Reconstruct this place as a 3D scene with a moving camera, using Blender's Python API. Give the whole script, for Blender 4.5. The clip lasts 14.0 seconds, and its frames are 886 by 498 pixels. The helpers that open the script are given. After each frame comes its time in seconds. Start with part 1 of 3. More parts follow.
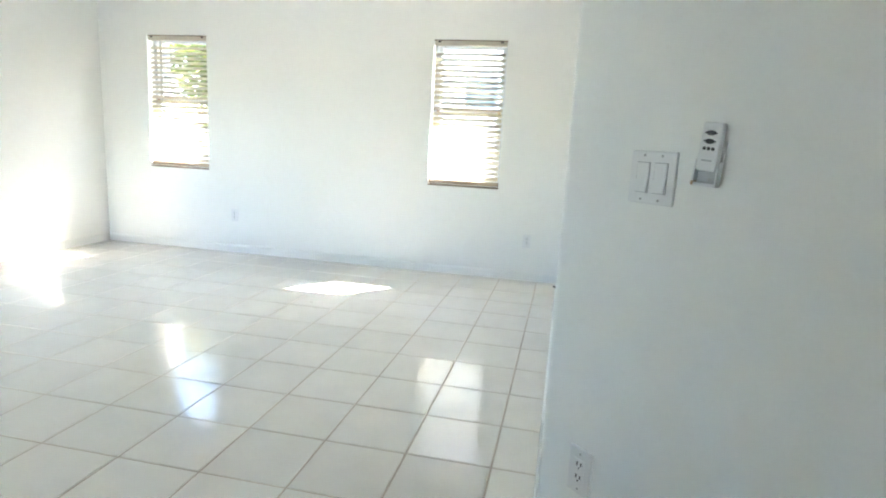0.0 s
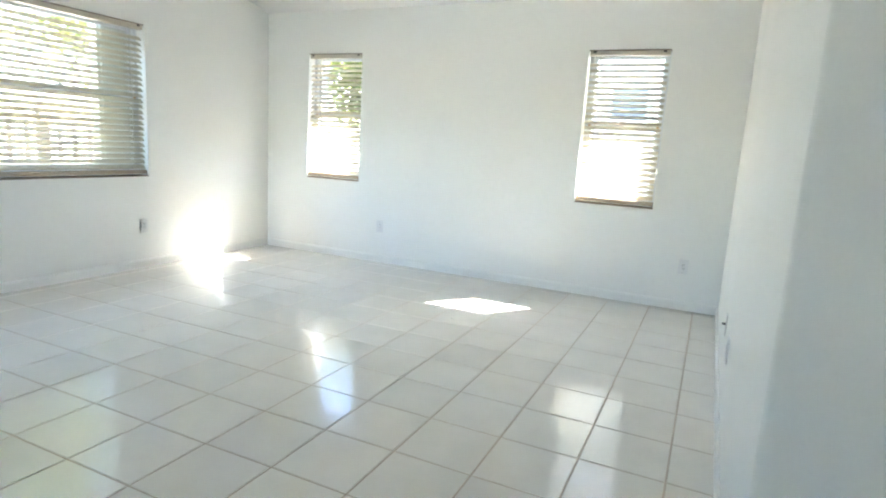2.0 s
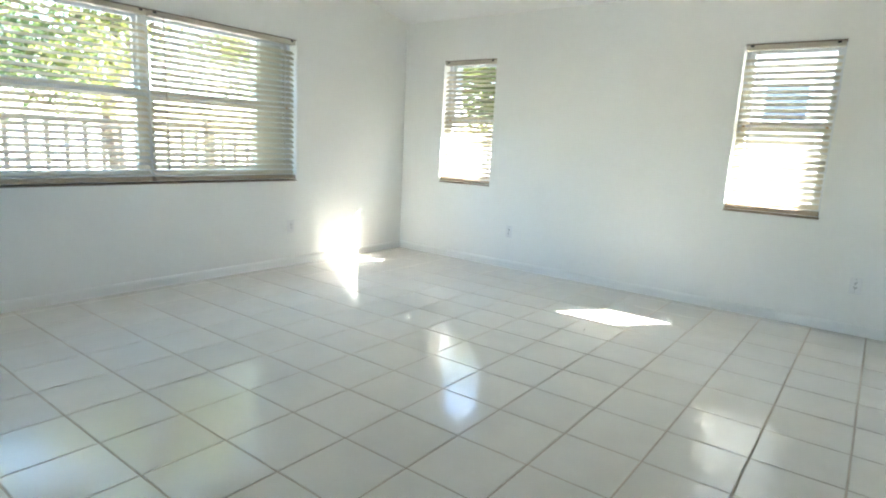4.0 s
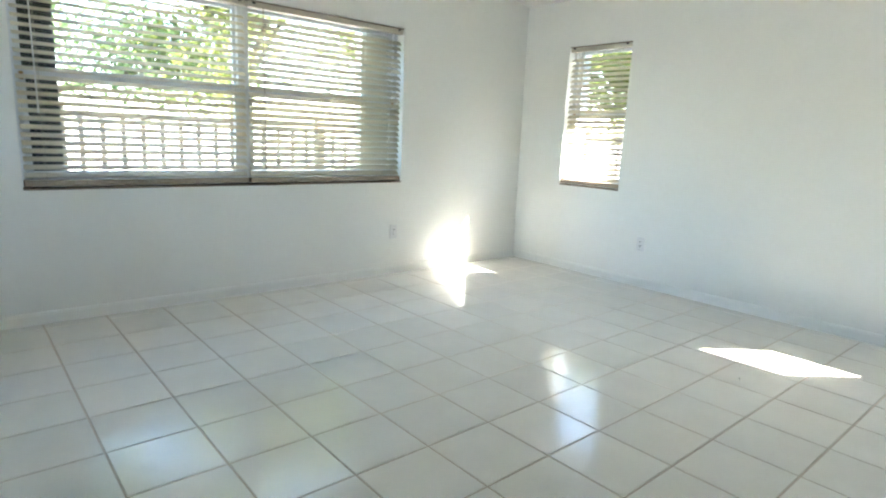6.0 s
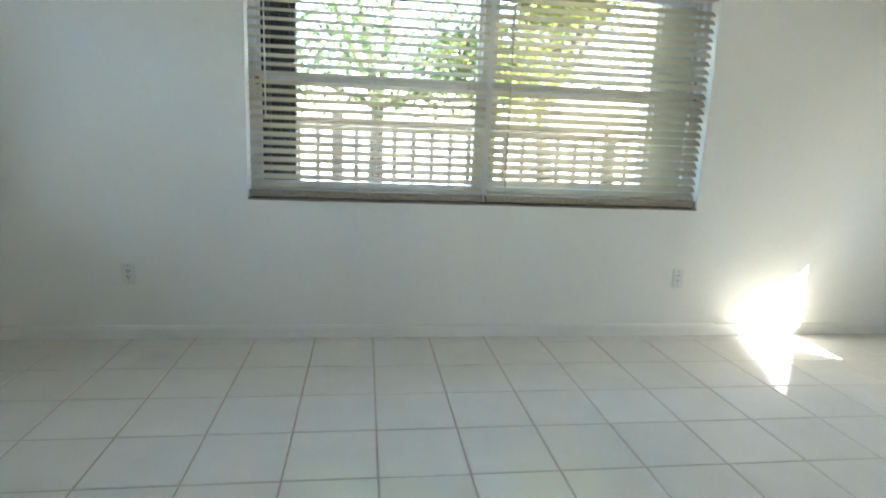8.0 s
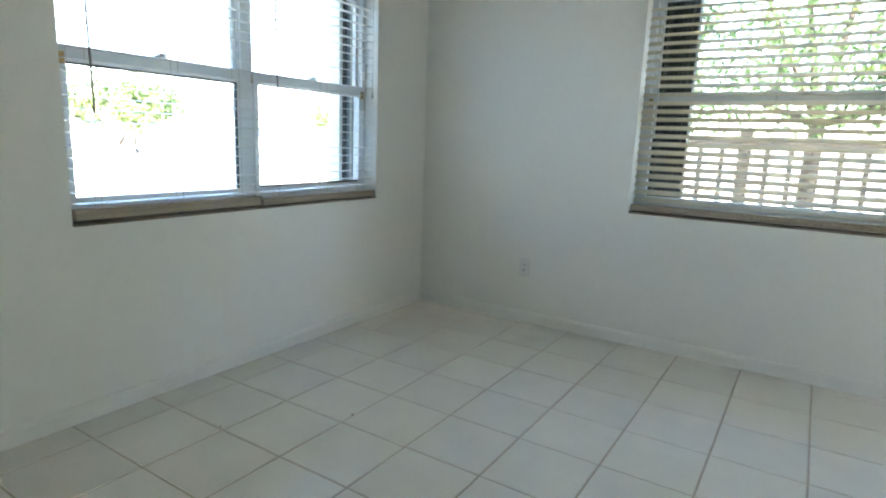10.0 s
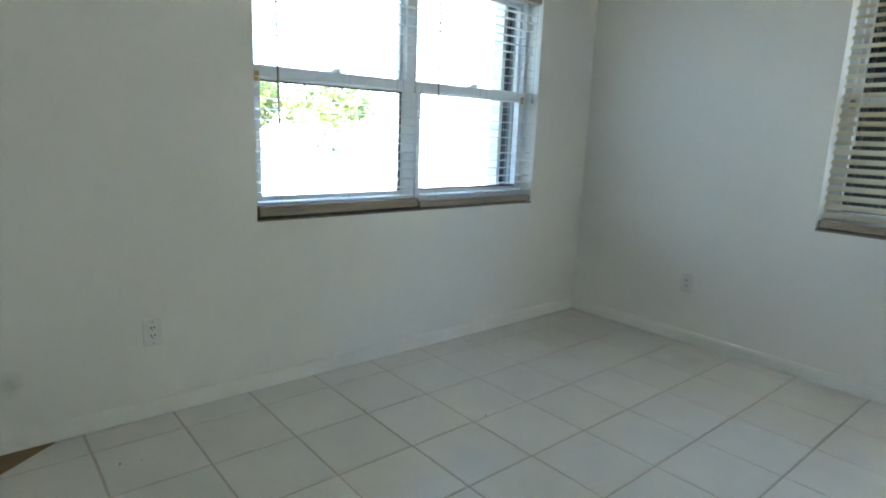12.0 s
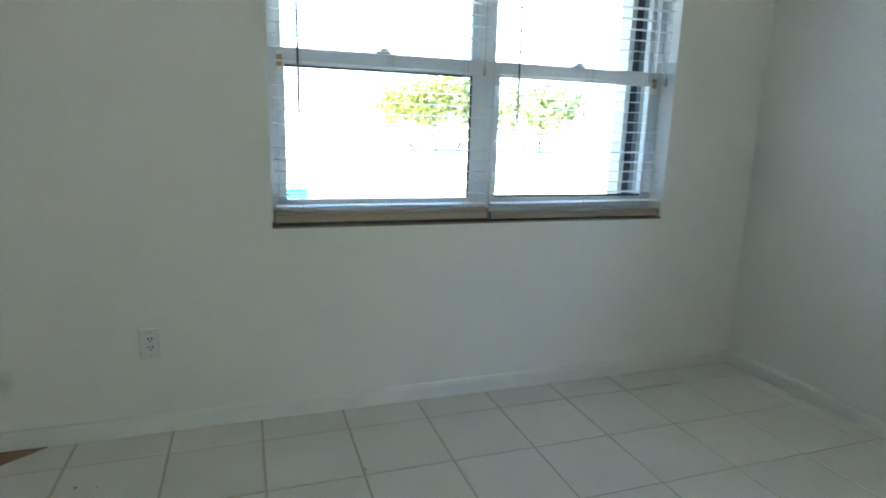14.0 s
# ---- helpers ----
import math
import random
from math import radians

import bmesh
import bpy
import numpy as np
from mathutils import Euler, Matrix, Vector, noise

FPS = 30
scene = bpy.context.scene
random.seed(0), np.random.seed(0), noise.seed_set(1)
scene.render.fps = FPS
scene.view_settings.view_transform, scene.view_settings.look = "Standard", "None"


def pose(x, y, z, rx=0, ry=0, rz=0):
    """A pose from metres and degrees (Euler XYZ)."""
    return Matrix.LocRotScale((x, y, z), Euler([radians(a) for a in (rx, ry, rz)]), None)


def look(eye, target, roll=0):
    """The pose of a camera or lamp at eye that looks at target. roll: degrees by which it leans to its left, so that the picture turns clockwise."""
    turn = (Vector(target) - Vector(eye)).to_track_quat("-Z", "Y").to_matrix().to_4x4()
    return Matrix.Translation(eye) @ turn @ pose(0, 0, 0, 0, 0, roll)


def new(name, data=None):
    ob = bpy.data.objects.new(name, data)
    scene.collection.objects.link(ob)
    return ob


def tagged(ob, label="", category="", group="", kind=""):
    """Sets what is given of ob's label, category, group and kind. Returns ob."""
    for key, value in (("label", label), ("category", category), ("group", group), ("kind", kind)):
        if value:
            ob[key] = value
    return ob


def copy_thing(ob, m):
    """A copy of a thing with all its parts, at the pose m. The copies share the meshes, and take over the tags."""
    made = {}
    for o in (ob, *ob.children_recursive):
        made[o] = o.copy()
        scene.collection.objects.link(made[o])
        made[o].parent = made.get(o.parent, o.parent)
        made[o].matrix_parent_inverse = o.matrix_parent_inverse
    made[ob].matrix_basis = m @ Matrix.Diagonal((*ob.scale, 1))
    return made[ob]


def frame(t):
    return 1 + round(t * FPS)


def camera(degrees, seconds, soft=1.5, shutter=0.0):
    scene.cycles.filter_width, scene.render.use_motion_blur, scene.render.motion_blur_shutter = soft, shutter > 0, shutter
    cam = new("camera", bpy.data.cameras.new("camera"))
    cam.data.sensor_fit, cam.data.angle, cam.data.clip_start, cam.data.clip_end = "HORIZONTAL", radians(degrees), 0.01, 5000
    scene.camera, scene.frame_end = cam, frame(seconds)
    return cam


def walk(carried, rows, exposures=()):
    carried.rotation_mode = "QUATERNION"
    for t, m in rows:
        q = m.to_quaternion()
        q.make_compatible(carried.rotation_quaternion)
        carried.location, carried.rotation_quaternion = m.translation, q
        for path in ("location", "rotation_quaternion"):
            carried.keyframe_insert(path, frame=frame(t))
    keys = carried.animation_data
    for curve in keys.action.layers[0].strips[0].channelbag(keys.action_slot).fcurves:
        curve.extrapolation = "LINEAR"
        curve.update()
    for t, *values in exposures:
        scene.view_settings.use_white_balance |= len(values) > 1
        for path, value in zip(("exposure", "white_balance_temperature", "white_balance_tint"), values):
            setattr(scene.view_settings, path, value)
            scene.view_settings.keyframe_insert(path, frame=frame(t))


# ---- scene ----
cam = camera(75.1, 14.0, soft=2.0)
PATH = [
    (0, (-0.002, 0.032, 1.202), (-0.399, 1.957, 0.834), 3.0),
    (0.5, (-0.055, 0.11, 1.196), (-0.576, 2.007, 0.837), 3.3),
    (1, (-0.105, 0.126, 1.216), (-0.715, 1.997, 0.859), 3.5),
    (1.5, (-0.138, 0.134, 1.223), (-0.847, 1.97, 0.87), 3.5),
    (2, (-0.164, 0.145, 1.221), (-0.983, 1.935, 0.867), 3.4),
    (2.5, (-0.19, 0.144, 1.225), (-1.118, 1.879, 0.868), 3.2),
    (3, (-0.211, 0.134, 1.227), (-1.243, 1.809, 0.868), 3.1),
    (5.5, (-0.439, 0.392, 1.201), (-1.822, 1.788, 0.827), 2.6),
    (6, (-0.59, 0.672, 1.209), (-2.075, 1.956, 0.826), 2.5),
    (6.5, (-0.794, 1.025, 1.2), (-2.419, 2.125, 0.814), 2.2),
    (7, (-1.034, 1.321, 1.211), (-2.764, 2.246, 0.822), 2.2),
    (7.5, (-1.242, 1.515, 1.208), (-3.075, 2.216, 0.821), 2.4),
    (8, (-1.35, 1.628, 1.197), (-3.292, 1.902, 0.809), 2.4),
    (8.5, (-1.324, 1.689, 1.185), (-3.283, 1.561, 0.8), 2.3),
    (9, (-1.256, 1.777, 1.174), (-3.155, 1.275, 0.797), 2.1),
    (11.5, (-1.152, 1.998, 1.226), (-2.479, 0.553, 0.836), 2.4),
    (12, (-1.24, 2.014, 1.231), (-2.508, 0.519, 0.835), 2.2),
    (12.5, (-1.438, 2.001, 1.214), (-2.649, 0.458, 0.823), 1.8),
    (13, (-1.693, 1.987, 1.222), (-2.814, 0.379, 0.827), 2.2),
    (13.5, (-1.955, 1.969, 1.203), (-2.862, 0.229, 0.816), 1.7),
    (14, (-2.17, 1.831, 1.209), (-2.808, -0.019, 0.799), 1.7),
]
EXPOSURES = [(0, 5.03, 6400, 12), (1.5, 4.76, 6390, 11), (2.5, 4.71, 6390, 11), (3, 4.55, 6410, 9), (6.5, 4.42, 6440, 8), (7.5, 4.32, 6450, 8), (8, 4.21, 6520, 7), (9, 4.24, 6530, 8), (11.5, 4.06, 6400, 7), (12.5, 4.08, 6330, 6), (14, 3.95, 6300, 5)]
walk(cam, [(t, look(eye, target, roll)) for t, eye, target, roll in PATH], EXPOSURES)


# ---- light ----
world = bpy.data.worlds.new("sky")
scene.world = world
world.use_nodes = True
wn = world.node_tree
sky = wn.nodes.new("ShaderNodeTexSky")
sky.sky_type = "NISHITA"
sky.sun_disc = False
SUN_TO = Vector((0.68, 0.86, 1.0)).normalized()
sky.sun_elevation = math.asin(SUN_TO.z)
sky.sun_rotation = math.atan2(SUN_TO.x, SUN_TO.y)
sky.air_density, sky.dust_density, sky.ozone_density = 1.0, 1.6, 1.0
wn.links.new(sky.outputs[0], wn.nodes["Background"].inputs["Color"])
wn.nodes["Background"].inputs["Strength"].default_value = 0.13
sun = new("sun", bpy.data.lights.new("sun", "SUN"))
sun.data.energy, sun.data.angle, sun.data.color = 5.0, radians(0.6), (1.0, 0.965, 0.91)
sun.matrix_world = look((6, 9, 12), Vector((6, 9, 12)) - SUN_TO)


# ---- materials ----
def surface(name, colour, rough=0.5, metal=0.0, vary=0.06, scale=3.0, fine=60.0, bump=0.0, bump_scale=120.0, spread=0.0, coat=0.0):
    """A principled surface with stains at two scales, fine relief, and optional change from object to object."""
    m = bpy.data.materials.new(name)
    m.use_nodes = True
    t = m.node_tree
    b = t.nodes["Principled BSDF"]
    b.inputs["Roughness"].default_value, b.inputs["Metallic"].default_value = rough, metal
    b.inputs["Coat Weight"].default_value = coat
    b.inputs["Coat Roughness"].default_value = 0.08
    geo = t.nodes.new("ShaderNodeNewGeometry")
    large, small = t.nodes.new("ShaderNodeTexNoise"), t.nodes.new("ShaderNodeTexNoise")
    large.inputs["Scale"].default_value, small.inputs["Scale"].default_value = scale, fine
    large.inputs["Detail"].default_value = small.inputs["Detail"].default_value = 4
    for n in (large, small):
        t.links.new(geo.outputs["Position"], n.inputs["Vector"])
    add = t.nodes.new("ShaderNodeMath")
    add.operation = "MULTIPLY_ADD"
    t.links.new(small.outputs["Fac"], add.inputs[0])
    add.inputs[1].default_value = 0.4
    t.links.new(large.outputs["Fac"], add.inputs[2])
    ramp = t.nodes.new("ShaderNodeMapRange")
    ramp.inputs["From Min"].default_value, ramp.inputs["From Max"].default_value = 0.45, 0.95
    ramp.inputs["To Min"].default_value, ramp.inputs["To Max"].default_value = 1 - vary, 1 + vary
    t.links.new(add.outputs[0], ramp.inputs["Value"])
    value = ramp.outputs[0]
    if spread:
        info = t.nodes.new("ShaderNodeObjectInfo")
        one = t.nodes.new("ShaderNodeMapRange")
        one.inputs["To Min"].default_value, one.inputs["To Max"].default_value = 1 - spread, 1 + spread
        t.links.new(info.outputs["Random"], one.inputs["Value"])
        both = t.nodes.new("ShaderNodeMath")
        both.operation = "MULTIPLY"
        t.links.new(value, both.inputs[0])
        t.links.new(one.outputs[0], both.inputs[1])
        value = both.outputs[0]
    hue = t.nodes.new("ShaderNodeHueSaturation")
    hue.inputs["Color"].default_value = (*colour, 1)
    t.links.new(value, hue.inputs["Value"])
    t.links.new(hue.outputs[0], b.inputs["Base Color"])
    rr = t.nodes.new("ShaderNodeMapRange")
    rr.inputs["To Min"].default_value, rr.inputs["To Max"].default_value = rough * 0.8, min(1, rough * 1.25)
    t.links.new(small.outputs["Fac"], rr.inputs["Value"])
    t.links.new(rr.outputs[0], b.inputs["Roughness"])
    if bump:
        rel = t.nodes.new("ShaderNodeTexNoise")
        rel.inputs["Scale"].default_value, rel.inputs["Detail"].default_value = bump_scale, 3
        t.links.new(geo.outputs["Position"], rel.inputs["Vector"])
        bp = t.nodes.new("ShaderNodeBump")
        bp.inputs["Strength"].default_value, bp.inputs["Distance"].default_value = bump, 0.004
        t.links.new(rel.outputs["Fac"], bp.inputs["Height"])
        t.links.new(bp.outputs[0], b.inputs["Normal"])
    return m


def glass(name):
    m = bpy.data.materials.new(name)
    m.use_nodes = True
    t = m.node_tree
    out = t.nodes["Material Output"]
    t.nodes.remove(t.nodes["Principled BSDF"])
    clear, gloss, mix, edge, power, fade = (t.nodes.new(k) for k in ("ShaderNodeBsdfTransparent", "ShaderNodeBsdfGlossy", "ShaderNodeMixShader", "ShaderNodeLayerWeight", "ShaderNodeMath", "ShaderNodeMath"))
    edge.inputs["Blend"].default_value = 0.5
    clear.inputs["Color"].default_value = (0.96, 0.98, 0.97, 1)
    gloss.inputs["Roughness"].default_value = 0.02
    power.operation, fade.operation = "POWER", "MULTIPLY_ADD"
    power.inputs[1].default_value, fade.inputs[1].default_value, fade.inputs[2].default_value = 5.0, 0.9, 0.03
    t.links.new(edge.outputs["Facing"], power.inputs[0])
    t.links.new(power.outputs[0], fade.inputs[0])
    t.links.new(fade.outputs[0], mix.inputs[0])
    t.links.new(clear.outputs[0], mix.inputs[1])
    t.links.new(gloss.outputs[0], mix.inputs[2])
    t.links.new(mix.outputs[0], out.inputs["Surface"])
    return m


def wood(name, light, dark, rough=0.5, along=0):
    m = bpy.data.materials.new(name)
    m.use_nodes = True
    t = m.node_tree
    b = t.nodes["Principled BSDF"]
    b.inputs["Roughness"].default_value = rough
    geo = t.nodes.new("ShaderNodeNewGeometry")
    sc = t.nodes.new("ShaderNodeMapping")
    sc.inputs["Scale"].default_value = [(3, 60, 60), (60, 3, 60)][along]
    n = t.nodes.new("ShaderNodeTexNoise")
    n.inputs["Scale"].default_value, n.inputs["Detail"].default_value = 1.0, 6
    r = t.nodes.new("ShaderNodeValToRGB")
    r.color_ramp.elements[0].color, r.color_ramp.elements[1].color = (*dark, 1), (*light, 1)
    r.color_ramp.elements[0].position, r.color_ramp.elements[1].position = 0.3, 0.7
    t.links.new(geo.outputs["Position"], sc.inputs["Vector"])
    t.links.new(sc.outputs[0], n.inputs["Vector"])
    t.links.new(n.outputs["Fac"], r.inputs[0])
    t.links.new(r.outputs[0], b.inputs["Base Color"])
    return m


PAINT = surface("wall_paint", (0.872, 0.872, 0.838), 0.68, vary=0.02, scale=0.9, fine=25, bump=0.12, bump_scale=90)
CEIL = surface("ceiling_paint", (0.88, 0.885, 0.875), 0.8, vary=0.02, bump=0.3, bump_scale=60)
TRIM = surface("trim_paint", (0.862, 0.862, 0.832), 0.55, vary=0.03, scale=2)
TILE = surface("glazed_tile", (0.80, 0.768, 0.705), 0.12, vary=0.035, scale=5, fine=90, spread=0.02, bump=0.03, bump_scale=14)
GROUT = surface("grout", (0.51, 0.43, 0.345), 0.9, vary=0.25, scale=1.6, fine=40, bump=0.4, bump_scale=300)
PLASTIC = surface("white_plastic", (0.80, 0.80, 0.79), 0.35, vary=0.02)
# Grey for the remote's print bar, and for shade painted into rims and holder.
PLASTIC_GREY = surface("shade_and_print_grey", (0.46, 0.46, 0.46), 0.4, vary=0.02)
DARK = surface("dark_rubber", (0.02, 0.02, 0.022), 0.5, vary=0.1)
METAL = surface("screw_steel", (0.45, 0.44, 0.42), 0.35, metal=1.0)
ALU = surface("white_aluminium", (0.76, 0.785, 0.81), 0.38, vary=0.05, scale=4)
SLAT = surface("ivory_slat", (0.72, 0.68, 0.57), 0.42, vary=0.05, scale=5, spread=0.05)
def thin(m, amount):
    """Lets some light through a thin plastic sheet."""
    t = m.node_tree
    b = t.nodes["Principled BSDF"]
    through_it, mix = t.nodes.new("ShaderNodeBsdfTranslucent"), t.nodes.new("ShaderNodeMixShader")
    mix.inputs[0].default_value = amount
    t.links.new(b.inputs["Base Color"].links[0].from_socket, through_it.inputs["Color"])
    t.links.new(b.outputs[0], mix.inputs[1])
    t.links.new(through_it.outputs[0], mix.inputs[2])
    t.links.new(mix.outputs[0], t.nodes["Material Output"].inputs["Surface"])
    return m


def stain(name, colour, strength):
    """A soft-edged mark that fades out from the middle of its own object."""
    m = surface(name, colour, 0.7, vary=0.15, scale=14)
    t = m.node_tree
    b = t.nodes["Principled BSDF"]
    co, ball, n, mul, top = (t.nodes.new(k) for k in ("ShaderNodeTexCoord", "ShaderNodeTexGradient", "ShaderNodeTexNoise", "ShaderNodeMath", "ShaderNodeMath"))
    ball.gradient_type = "SPHERICAL"
    n.inputs["Scale"].default_value = 3.0
    mul.operation = top.operation = "MULTIPLY"
    t.links.new(co.outputs["Object"], ball.inputs["Vector"])
    t.links.new(co.outputs["Object"], n.inputs["Vector"])
    t.links.new(ball.outputs["Fac"], mul.inputs[0])
    t.links.new(n.outputs["Fac"], mul.inputs[1])
    t.links.new(mul.outputs[0], top.inputs[0])
    top.inputs[1].default_value = strength
    t.links.new(top.outputs[0], b.inputs["Alpha"])
    return m


thin(SLAT, 0.58)
SLAT_WHITE = surface("white_slat", (0.78, 0.79, 0.77), 0.42, vary=0.04, scale=5, spread=0.04)
RAIL = wood("stained_bottom_rail", (0.47, 0.40, 0.305), (0.33, 0.265, 0.195), 0.5)
HEAD = surface("headrail", (0.58, 0.53, 0.43), 0.45, vary=0.12, scale=4)
SILLM = surface("dirty_sill", (0.24, 0.195, 0.15), 0.6, vary=0.35, scale=6, fine=50)
RUST = surface("yellowed_latch", (0.50, 0.33, 0.15), 0.5, vary=0.2)
CORD = surface("cord", (0.55, 0.53, 0.48), 0.8)
WAND = surface("clear_wand", (0.18, 0.175, 0.17), 0.25)
# One shutter metal; the lit and shaded tones are put into separate colours.
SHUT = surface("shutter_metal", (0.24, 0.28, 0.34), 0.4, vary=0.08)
SHUT_LIT = surface("shutter_lit", (0.74, 0.74, 0.71), 0.4, vary=0.08)
SHUT_SHADED = surface("shutter_shaded", (0.03, 0.033, 0.04), 0.5, vary=0.1)
STUCCO = surface("stucco", (0.70, 0.67, 0.60), 0.9, vary=0.06, scale=1.5, bump=0.5, bump_scale=40)
TANWALL = surface("tan_stucco", (0.56, 0.51, 0.44), 0.9, vary=0.08, scale=1.2, bump=0.5, bump_scale=40)
ROOFM = surface("roof_shingle", (0.22, 0.20, 0.19), 0.9, vary=0.2, scale=3, bump=0.5)
GROUND = surface("pale_ground", (0.37, 0.355, 0.31), 0.95, vary=0.15, scale=0.35, fine=9, bump=0.4, bump_scale=30)
FENCE = surface("fence_wood", (0.27, 0.21, 0.16), 0.8, vary=0.12, scale=3, spread=0.1)
BARK = surface("bark", (0.07, 0.052, 0.04), 0.9, vary=0.25, scale=6, bump=0.6, bump_scale=25)
LEAF = surface("leaf", (0.09, 0.14, 0.055), 0.5, vary=0.35, scale=2.0, fine=12)
LEAF_B = surface("leaf_yellow", (0.17, 0.19, 0.045), 0.5, vary=0.3, scale=2.0, fine=12)
LEAF_FAR = surface("leaf_pale", (0.13, 0.17, 0.06), 0.6, vary=0.3, scale=1.0, fine=6)
TEAL = surface("teal_plastic", (0.03, 0.32, 0.36), 0.45, vary=0.05)
YELLOW = surface("yellow_plastic", (0.65, 0.50, 0.10), 0.5, vary=0.05)
DARKGLASS = surface("house_window", (0.10, 0.12, 0.15), 0.15, vary=0.05)
WOODF = wood("oak_threshold", (0.36, 0.235, 0.13), (0.21, 0.125, 0.06), 0.45, along=0)
GREY_SPOT = stain("grey_spot", (0.45, 0.46, 0.46), 0.4)
FLOOR_MARK = stain("floor_mark", (0.42, 0.38, 0.33), 0.15)
thin(LEAF, 0.42)
thin(LEAF_B, 0.42)
GLASS = glass("window_glass")


# ---- mesh helpers ----
def box(bm, x0, x1, y0, y1, z0, z1, bevel=0.0, m=None):
    made = bmesh.ops.create_cube(bm, size=1.0)["verts"]
    for v in made:
        v.co = Vector(((x0 + x1) / 2 + v.co.x * (x1 - x0), (y0 + y1) / 2 + v.co.y * (y1 - y0), (z0 + z1) / 2 + v.co.z * (z1 - z0)))
    if bevel:
        edges = {e for v in made for e in v.link_edges}
        out = bmesh.ops.bevel(bm, geom=list(edges), offset=bevel, segments=2, profile=0.6, affect="EDGES", clamp_overlap=True)
        made = list({v for f in out["faces"] for v in f.verts} | {v for v in made if v.is_valid})
    if m:
        bmesh.ops.transform(bm, matrix=m, verts=made)
    return made


def prism(bm, ring, axis, a, b):
    """A flat ring of 2D points pushed from a to b along axis (0 x, 1 y, 2 z)."""
    def at(p, w):
        c = list(p)
        c.insert(axis, w)
        return Vector(c)
    lo = [bm.verts.new(at(p, a)) for p in ring]
    hi = [bm.verts.new(at(p, b)) for p in ring]
    n = len(ring)
    bm.faces.new(lo)
    bm.faces.new(hi[::-1])
    for i in range(n):
        bm.faces.new((lo[i], hi[i], hi[(i + 1) % n], lo[(i + 1) % n]))
    bmesh.ops.recalc_face_normals(bm, faces=bm.faces)


def rod(bm, a, b, r0, r1=None, sides=10):
    a, b = Vector(a), Vector(b)
    m = Matrix.Translation((a + b) / 2) @ (b - a).to_track_quat("Z", "Y").to_matrix().to_4x4()
    bmesh.ops.create_cone(bm, cap_ends=True, segments=sides, radius1=r0, radius2=r0 if r1 is None else r1, depth=(b - a).length, matrix=m)


def mesh_of(bm, name, material, smooth=False):
    me = bpy.data.meshes.new(name)
    bm.to_mesh(me)
    bm.free()
    me.materials.append(material)
    if smooth:
        for p in me.polygons:
            p.use_smooth = True
    return me


def part(name, bm, material, parent=None, label="", smooth=False):
    ob = new(name, mesh_of(bm, name, material, smooth))
    ob.parent = parent
    return tagged(ob, label)


def structure(name, bm, material, label, category):
    return tagged(part(name, bm, material), label, category, kind="structure")


def boxes(*rows, bevel=0.0):
    bm = bmesh.new()
    for r in rows:
        box(bm, *r, bevel=bevel)
    return bm


def thing(name, m, label, category, group=""):
    ob = new(name)
    ob.empty_display_size = 0.1
    ob.matrix_world = m
    return tagged(ob, label, category, group)


# ---- plan ----
XW, XE, YN, YS = -4.645, -0.004, 5.162, -0.496
EAVE, RISE, RIDGE = 2.48, 0.2, 2.34
THICK = 0.2
SILL, LINTEL = 0.812, 2.07
CORNER = 1.513          # where the east wall turns into the slanted wall
XH, YH = 0.95, 0.559    # the far end of the slanted wall
XO = XH + 0.12


def ceil_at(y):
    return EAVE + RISE * (YN - y if y > RIDGE else y - YS)


TOP = ceil_at(RIDGE)


def wall_x(name, y0, y1, x0, x1, openings, label):
    """A wall along x, with openings as (from, to)."""
    bm, at = bmesh.new(), x0
    for a, b in openings:
        box(bm, at, a, y0, y1, 0, EAVE)
        box(bm, a, b, y0, y1, 0, SILL - 0.009)
        box(bm, a, b, y0, y1, LINTEL, EAVE)
        at = b
    box(bm, at, x1, y0, y1, 0, EAVE)
    return structure(name, bm, PAINT, label, "wall")


N1, N2, S1, W1 = (-4.108, -3.458), (-1.236, -0.588), (-4.105, -2.262), (0.992, 3.658)
wall_x("wall_north", YN, YN + THICK, XW, XE + 0.12, [N1, N2], "white painted wall with two narrow windows")
wall_x("wall_south", YS - THICK, YS, XW, XO, [S1], "white painted wall with a double window")
bm = bmesh.new()
box(bm, XW - THICK, XW, YS - THICK, W1[0], 0, EAVE)
box(bm, XW - THICK, XW, W1[1], YN + THICK, 0, EAVE)
box(bm, XW - THICK, XW, *W1, 0, SILL - 0.009)
box(bm, XW - THICK, XW, *W1, LINTEL, EAVE)
prism(bm, [(YS, EAVE), (YN, EAVE), (RIDGE, TOP)], 0, XW - THICK, XW)
structure("wall_west", bm, PAINT, "white painted gable wall with a wide window", "wall")
bm = bmesh.new()
R = 0.014
ring = [(XE, YN), (XE, CORNER + R * 1.0)]
c0, c1 = Vector((XE, CORNER + R)), Vector((XE + R * 0.75, CORNER - R * 0.75))
for k in range(1, 6):
    f = k / 6
    p = (1 - f) ** 2 * c0 + 2 * f * (1 - f) * Vector((XE, CORNER)) + f * f * c1
    ring.append((p.x, p.y))
ring += [(c1.x, c1.y), (XH, YH), (XH, YS), (XO, YS), (XO, YH + 0.05), (XE + 0.12, CORNER + 0.05), (XE + 0.12, YN)]
prism(bm, ring, 2, 0, EAVE)
bm.verts.ensure_lookup_table()
n = len(ring)
for k in range(n):
    bm.verts[n + k].co.z = max(EAVE, ceil_at(bm.verts[n + k].co.y) + 0.03)
structure("wall_east", bm, PAINT, "white painted wall with a rounded corner into a slanted wall", "wall")

